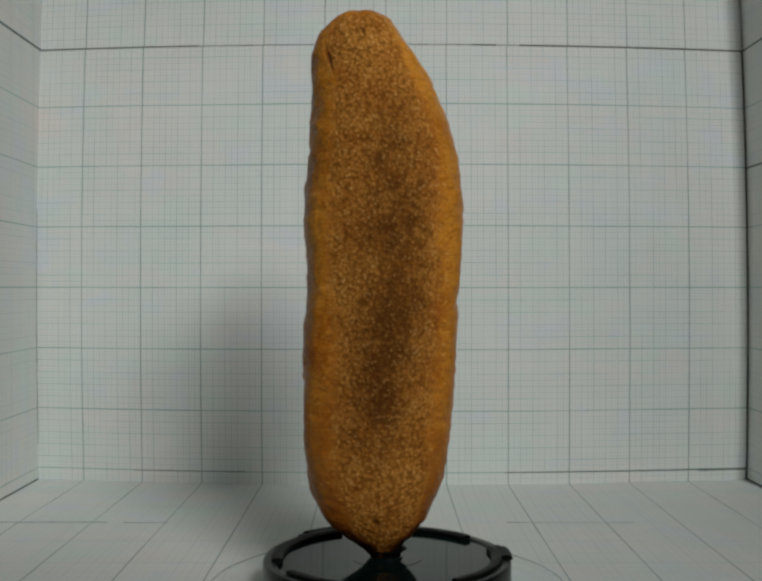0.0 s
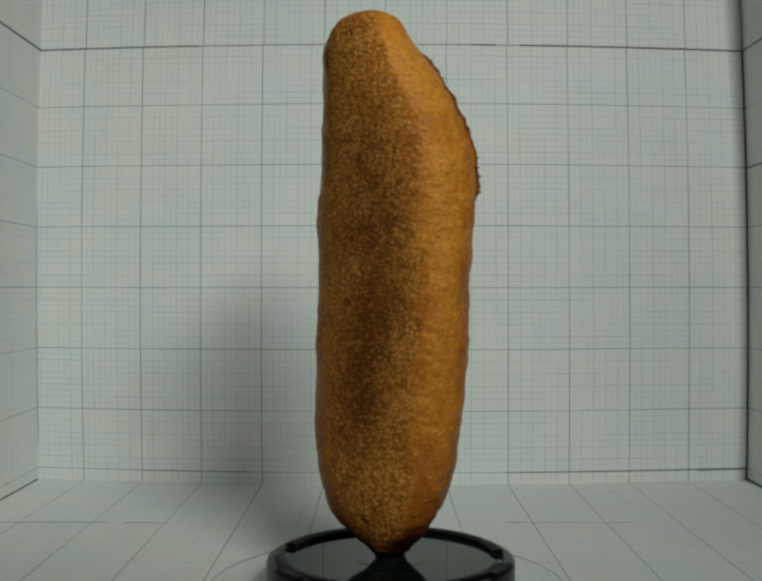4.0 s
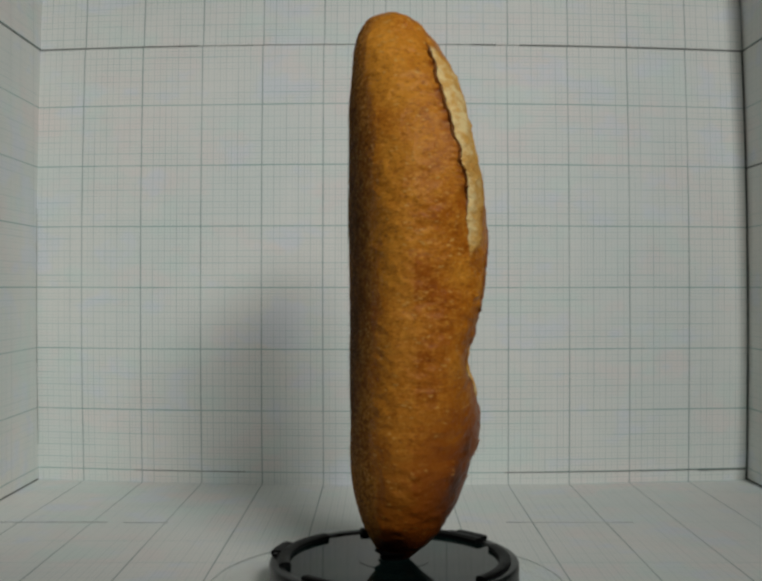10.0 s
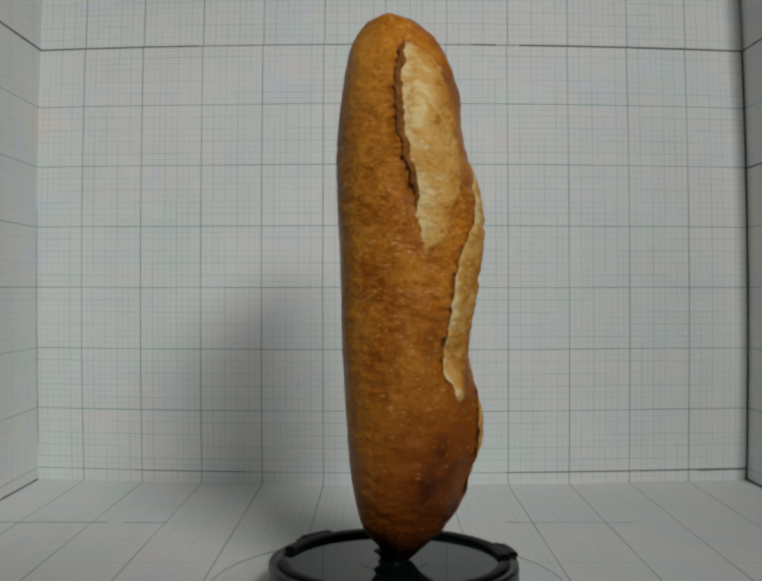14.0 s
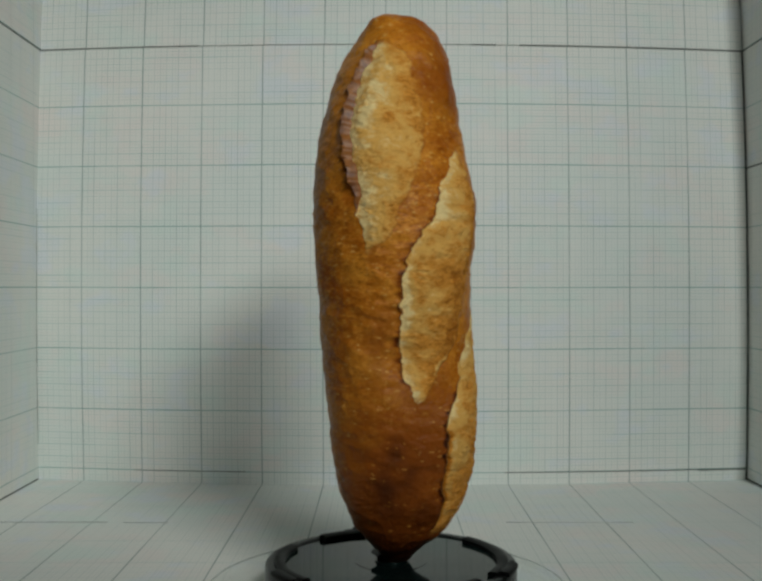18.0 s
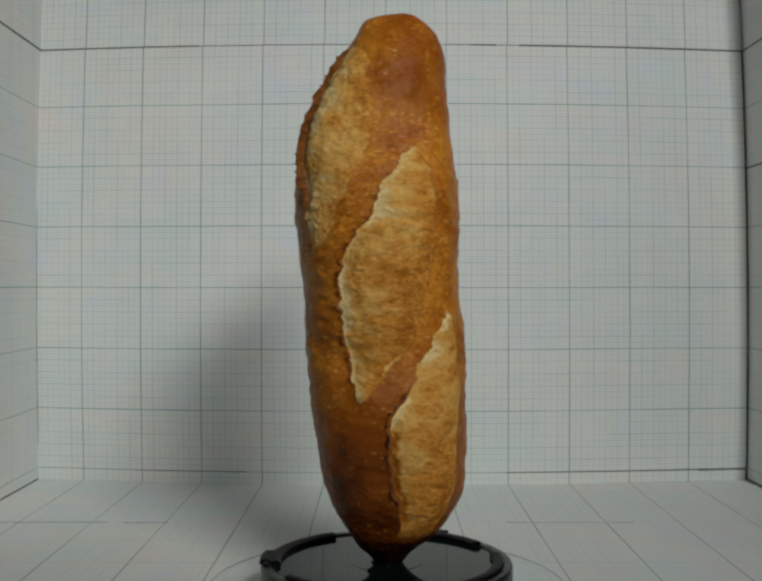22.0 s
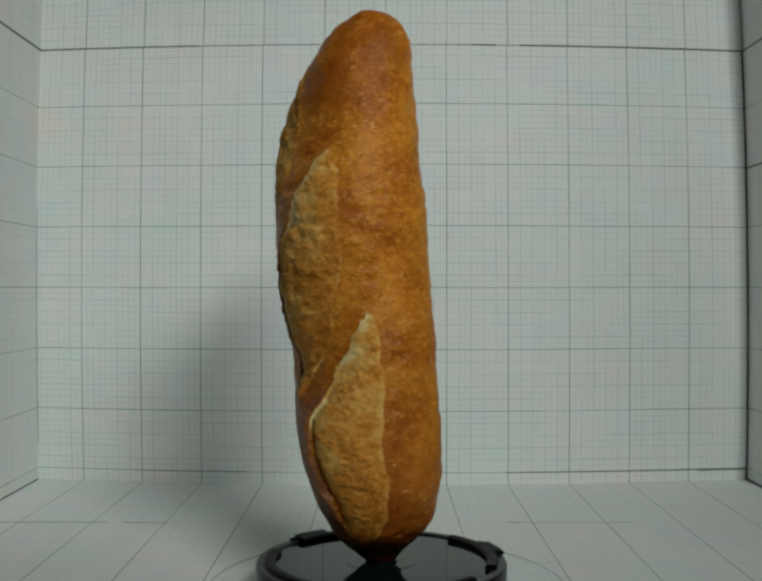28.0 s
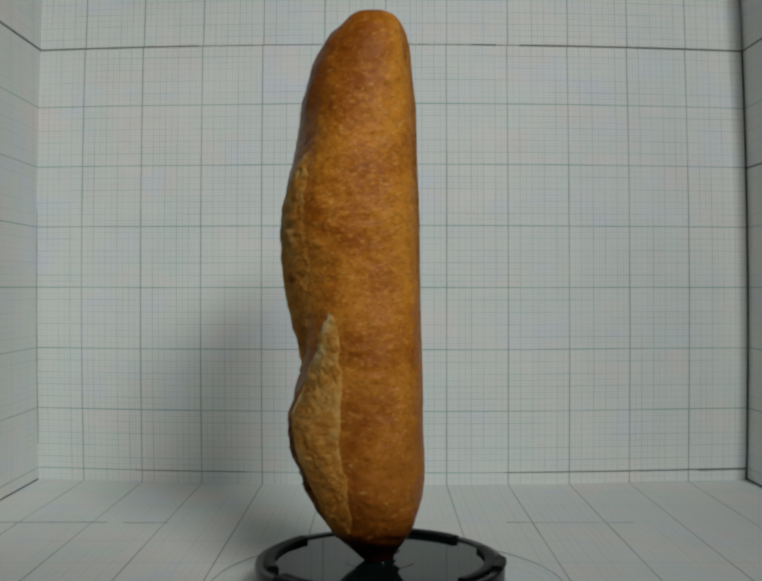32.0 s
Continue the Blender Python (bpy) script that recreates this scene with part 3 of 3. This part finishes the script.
    # golden flanks beside the underside; the third patch, near z 238, is a painted highlight
    gold = np.clip((1 - base) * (1.2 * np.exp(-((deg - 333) / 28) ** 2) + np.exp(-((deg - 222) / 24) ** 2) + 0.8 * np.exp(-(((deg + 170) % 360 - 178) / 24) ** 2 - ((zmm - 238) / 42) ** 2)) * (0.75 + patch), 0, 1)
    # uneven surface
    side = 1 - base
    d = 0.0008 * lattice(x * 30, y * 30, z * 34, 11) + 0.00065 * lattice(x * 70, y * 70, z * 95, 12) * side
    d = d + (0.00052 * lattice(x * 150, y * 150, z * 270, 13) + 0.00016 * lattice(x * 330, y * 330, z * 480, 16)) * side
    d = d + 0.00012 * lattice(x * 620, y * 620, z * 620, 14) + 0.00010 * base * lattice(x * 420, y * 420, z * 420, 17)
    d = d - 0.0013 * np.exp(-((deg - 264) / 32) ** 2) * ramp(zmm, 235, 262)
    dents = ramp(lattice(x * 75, y * 75, z * 210, 15), 0.25, 0.8) * np.exp(-((deg - 45) / 26) ** 2 - ((zmm - 138) / 26) ** 2)
    d = d - 0.0011 * dents
    for pd, pz, wide, tall, deep in ((274, 25, 1.6, 2.6, 0.9), (271, 275, 0.9, 3.2, 0.9), (236, 262, 1.3, 6.0, 1.0), (262, 70, 0.9, 1.0, 0.5), (284, 196, 0.8, 0.9, 0.4)):
        pit = np.exp(-(((deg - pd) * mm_deg + 0.3 * (zmm - pz)) / wide) ** 2 - ((zmm - pz) / tall) ** 2)
        d = d - deep / 1000 * pit
        # each pit is darker in colour as well as sunk
        scorch_shade = np.maximum(scorch_shade, 0.8 * pit)
    # a hollow between the second and third slash, with a knob of crust at either end of it
    d = d - 0.0026 * np.exp(-((deg - 82) / 13) ** 2 - ((zmm - 108) / 8.5) ** 2)
    d = d + 0.0010 * np.exp(-((deg - 74) / 5) ** 2 - ((zmm - 121.5) / 2.2) ** 2) + 0.0013 * np.exp(-((deg - 84) / 8) ** 2 - ((zmm - 92) / 5) ** 2)
    masks = []
    opened, toast = 0 * z, 0 * z + 0.5
    torn = 0.46 * lattice(x * 150, y * 150, z * 260, 31) + 0.36 * lattice(x * 380, y * 380, z * 560, 32) + 0.20 * lattice(x * 800, y * 800, z * 900, 33)
    for n, sc in enumerate(SCORES):
        zz = np.asarray(sc["z"], float)
        jag = 1.3 * lattice(zmm * 0.11, zmm * 0 + n, zmm * 0, 21) + 1.5 * lattice(zmm * 0.33, zmm * 0 + n, zmm * 0, 22) + 0.65 * lattice(zmm * 0.9, zmm * 0 + n, zmm * 0, 23)
        jag_r = (1.5, 1.5, 0.5)[n] * lattice(zmm * 0.10, zmm * 0 + n, zmm * 0, 24) + (1.0, 1.0, 0.6)[n] * lattice(zmm * 0.4, deg * 0 + n, zmm * 0, 25)
        a = np.interp(zmm, zz, sc["left"]) + jag / np.maximum(mm_deg, 0.2) * (1.0, 0.75, 0.75)[n]
        b = np.interp(zmm, zz, sc["right"]) + jag_r / np.maximum(mm_deg, 0.2)
        inside = (zmm > zz[0]) & (zmm < zz[-1])
        end = ramp(zmm, zz[0], zz[0] + 10) * (1 - ramp(zmm, zz[-1] - 14, zz[-1]))
        u = (deg - a) / np.maximum(b - a, 1e-3)
        mm, past = (deg - a) * mm_deg, (deg - b) * mm_deg
        mask = inside & (u > 0) & (u < 1)
        r0, r1 = sc["reach"]
        reach = ramp(zmm, r0 - 10, r0 + 8) * (1 - ramp(zmm, r1 - 8, r1 + 10))
        rough = 0.5 + 0.5 * lattice(zmm * 0.22, zmm * 0 + n, zmm * 0, 26)
        rag = lattice(zmm * 0.55, zmm * 0 + n, zmm * 0, 28) + 0.6 * lattice(zmm * 1.1, zmm * 0 + n, zmm * 0, 29)
        lip = sc["lip"] * reach * (np.exp(-(mm / sc["lip_width"]) ** 2) * (0.7 + 0.6 * rough) + 0.28 * rag * np.exp(-(mm / 1.6) ** 2))
        furrow = (0.55, 0.25, 0.15)[n] * lattice(zmm * 0.36 + 0.05 * mm, zmm * 0 + n, zmm * 0, 35) * np.exp(-(mm / 4.0) ** 2) * reach
        d = d + np.where(mm <= 0, lip + furrow, 0) / 1000
        # dark band along each lip: burnt edge plus painted shade of the overhang
        burn_shade = np.exp(-(mm / (4.4, 3.2, 3.2)[n]) ** 2) * reach * np.clip(0.30 + 0.45 * rough + 0.45 * rag + 0.4 * lattice(x * 260, y * 260, z * 260, 27), 0, 1)
        scorch_shade = np.maximum(scorch_shade, np.where((mm <= 0) & (mm > -9), np.clip((0.58, 0.95, 1.35)[n] * burn_shade, 0, 0.95), 0))
        cleft = sc["cleft"] * reach * (0.75 + 0.35 * rough) * ramp(mm, 0.0, 1.0) * (1 - np.clip(mm / sc["trough"], 0, 1)) ** 1.6
        swell = sc["swell"] * np.sin(np.pi * np.clip(u, 0, 1)) ** 1.3 - cleft
        d = d + np.where(mask, (swell + torn * ramp(u, 1.0, 0.85) * ramp(mm, 0.5, 2.5)) * end, 0) / 1000
        gold = np.maximum(gold, np.where(inside & (past > -0.5), 0.30 * np.exp(-(past / 4.0) ** 2), 0))
        scorch_shade = np.maximum(scorch_shade, np.where(mask, 0.10 + 0.22 * rough, 0))
        # how far the crust is torn open: sharp along the lip, fading into the crust on the other side
        soft0, soft1 = sc["soft"]
        drift = 1.6 * lattice(x * 120, y * 120, z * 120, 36) + 1.0 * lattice(x * 320, y * 320, z * 320, 37)
        shows = ramp(mm, -0.15, 0.35) * (1 - ramp(past + drift * (soft1 - soft0) / 6, soft0, soft1))
        shows = shows * ramp(zmm, zz[0] - 2, zz[0] + 7) * (1 - ramp(zmm, zz[-1] - sc["tail"], zz[-1] + 2))
        opened = np.maximum(opened, np.where((zmm > zz[0] - 2) & (zmm < zz[-1] + 2) & (u > -0.3) & (u < 1.6), shows, 0))
        masks.append(mask)
        heart = sc["tan"] * ramp(mm, 0.6, sc["pale"]) + sc["brown"] * ramp(u, 0.35, 0.95)
        ridge = sc["ridge"] * np.exp(-((past + 1.0) / 1.1) ** 2) * np.clip(0.7 + 0.6 * rag, 0, 1)
        spot = sum(w * np.exp(-((u - su) / du) ** 2 - ((zmm - sz) / dz) ** 2) for su, sz, du, dz, w in sc["spots"])
        flap = sc["flap"] * (1 - ramp(mm, 2.2, 4.8)) * ramp(zmm, 22, 34) * (1 - ramp(zmm, 70, 80))
        # crumb browner near the foot: some bake, some painted fall-off of light
        here = np.clip(flap + heart - ridge + spot + 0.25 * (1 - ramp(zmm, 18, 60)) + 0.16 * lattice(x * 60, y * 60, z * 60, 38), -0.2, 1.3)
        toast = np.where((u > -0.3) & (u < 1.6) & (zmm > zz[0] - 4) & (zmm < zz[-1] + 4), here, toast)
    # a thin pale crack from the second slash to the head of the third
    crack = np.exp(-((zmm - (157 - 9 * ramp(deg, 127, 150) + 0.7 * lattice(deg * 0.5, zmm * 0, zmm * 0, 39))) / 0.55) ** 2) * ramp(deg, 126, 130) * (1 - ramp(deg, 145, 152))
    opened = np.maximum(opened, 0.62 * crack)
    q = p + nrm * d[..., None]
    # quads of the grid
    rows, cols = LONG_STEPS, TURN_STEPS
    i, j = np.meshgrid(np.arange(rows - 1), np.arange(cols), indexing="ij")
    quads = np.stack([i * cols + j, i * cols + (j + 1) % cols, (i + 1) * cols + (j + 1) % cols, (i + 1) * cols + j], -1).reshape(-1, 4)
    flat = q.reshape(-1, 3)
    taken = np.zeros(len(quads), bool)
    marks = {"base": base.ravel(), "scorch_shade": scorch_shade.ravel(), "gold": gold.ravel(), "open": opened.ravel(), "toast": toast.ravel()}
    for mask in masks:
        pick = mask.ravel()[quads].all(1) & ~taken
        taken |= pick
        ob = new("score_opening", grid_mesh("score_opening", flat, quads[pick], BREAD, marks))
        ob.parent = thing
        tagged(ob, "pale torn crumb inside a slashed crust")
    crust = new("crust", grid_mesh("crust", flat, quads[~taken], BREAD, marks))
    crust.parent = thing
    tagged(crust, "glossy golden-brown crust with a pebbled dark underside")
    for r, name in ((0, "lower"), (rows - 1, "upper")):
        bm = bmesh.new()
        ring_ = [bm.verts.new(v) for v in q[r, ::8]]
        bm.faces.new(ring_)
        part("crust_end", bm, BREAD, thing)
    # ragged ears along the left edges
    for n, sc in enumerate(SCORES):
        rng = np.random.RandomState(40 + n)
        r0, r1 = sc["reach"]
        count = int((r1 - r0) / 0.55)
        zs = np.linspace(r0 - 4, r1 + 4, count)
        bm = bmesh.new()
        rings, course = [], []
        for zc in zs:
            row = int(round(math.acos(max(-1, min(1, 1 - 2 * (zc / 1000 - LOW) / (HIGH - LOW)))) / math.pi * (rows - 1)))
            col = int(np.argmax(masks[n][row])) if masks[n][row].any() else int(np.interp(zc, sc["z"], sc["left"]) / 360 * cols)
            course.append(np.concatenate((q[row, (col - 1) % cols], nrm[row, col], p[row, (col + 6) % cols] - p[row, (col - 2) % cols])))
        course = np.array(course)
        for _ in range(2):
            course[1:-1] = (course[:-2] + course[1:-1] + course[2:]) / 3
        tooth = 0.0
        for k in range(count):
            foot, out, over = course[k, :3], course[k, 3:6] / np.linalg.norm(course[k, 3:6]), course[k, 6:]
            over = over - out * over.dot(out)
            over = over / max(np.linalg.norm(over), 1e-9)
            keep = 0.88
            tooth = keep * tooth + (1 - keep) * rng.choice((0.0, 0.0, 0.0, 0.4, 3.2))
            spike = rng.uniform(0.6, 1.0) if rng.rand() < (0.05 if sc["inner"] < 1 else 0.03) else 0.0
            fade = min(1.0, k / 26, (count - 1 - k) / 14)
            high = sc["ear"] * fade * (0.15 + 0.25 * (sc["inner"] > 1) + (0.85 if sc["inner"] < 1 else 0.45) * tooth + 0.75 * spike) / 1000
            wide = (0.1 + 0.35 * tooth) * fade / 1000
            a = foot - out * 0.0005 - over * 0.0005
            tip_ = foot + out * high * 0.9 - over * (wide + high * sc["lean"])
            b = foot + out * high * 0.40 - over * (0.0004 + high * 0.35)
            c = foot - out * sc["root"][0] * fade / 1000 + over * sc["root"][1] * fade / 1000
            rings.append([bm.verts.new(v) for v in (a, b, tip_, (tip_ + c) / 2 + (over + out) * 0.0002 * sc["inner"], c)])
        for k in range(len(rings) - 1):
            for m in range(5):
                bm.faces.new((rings[k][m], rings[k][(m + 1) % 5], rings[k + 1][(m + 1) % 5], rings[k + 1][m]))
        bm.faces.new(rings[0])
        bm.faces.new(rings[-1][::-1])
        part("ear", bm, EAR, thing, "ragged dark crust edge", True)
    return thing


turntable, stand, loaf = build_turntable(), build_stand(), build_loaf()


def motions():
    # seconds, turn in degrees, lean to the right and away from the camera in degrees
    rows = [(0, 3.51, -2.08, 0.64), (1, 10.32, -1.83, 0.58), (2, 17.63, -1.52, 0.48), (3, 26.06, -1.38, 0.46),
            (3.5, 30.48, -1.23, 0.47), (5.5, 48.60, -0.82, 0.69), (6, 52.99, -0.71, 0.73), (7, 61.73, -0.25, 0.86),
            (7.5, 65.93, 0.19, 0.91), (8, 69.99, 0.67, 0.95), (9, 78.24, 1.20, 0.90), (10, 86.64, 1.28, 0.81),
            (11, 94.67, 1.23, 0.72), (12, 102.51, 1.12, 0.72), (13, 110.92, 1.05, 0.72), (14, 119.23, 1.04, 0.79),
            (14.5, 123.40, 1.02, 0.80), (16.5, 139.68, 0.95, 0.76), (17, 143.70, 0.88, 0.72), (18, 151.72, 0.77, 0.65),
            (19, 160.50, 0.78, 0.60), (19.5, 165.28, 0.88, 0.57), (20, 169.86, 0.95, 0.56), (20.5, 174.11, 0.77, 0.57),
            (21, 178.48, 0.61, 0.56), (21.5, 182.79, 0.37, 0.61), (22, 186.99, 0.07, 0.66), (22.5, 191.38, -0.40, 0.74),
            (23, 196.03, -1.08, 0.81), (23.5, 200.40, -2.38, 0.81), (24, 204.37, -2.98, 0.77), (24.5, 208.23, -3.01, 0.74),
            (25, 211.83, -3.04, 0.73), (25.5, 215.57, -3.09, 0.72), (27.5, 231.57, -3.12, 0.66), (28, 235.72, -3.02, 0.62),
            (29, 244.08, -2.84, 0.56), (30, 251.83, -2.75, 0.62), (31, 258.82, -2.64, 0.74), (32, 264.77, -2.47, 0.84)]
    disc_rows, stand_rows, loaf_rows = [], [], []
    for t, turn, lean, back in rows:
        a = radians(turn)
        c, s = math.cos(a), math.sin(a)
        spot = Vector((AXIS[0] + c * OFF[0] + s * OFF[1], AXIS[1] - s * OFF[0] + c * OFF[1], STAND_TOP))
        spin = Matrix.Rotation(-a, 4, "Z")
        disc_rows.append((t, Matrix.Translation((*AXIS, 0)) @ spin))
        stand_rows.append((t, Matrix.Translation(spot) @ spin))
        loaf_rows.append((t, Matrix.Translation((spot.x, spot.y, LOAF_FOOT)) @ Matrix.Rotation(radians(lean), 4, "Y") @ Matrix.Rotation(radians(-back), 4, "X") @ spin))
    walk(turntable, disc_rows)
    walk(stand, stand_rows)
    walk(loaf, loaf_rows)


motions()
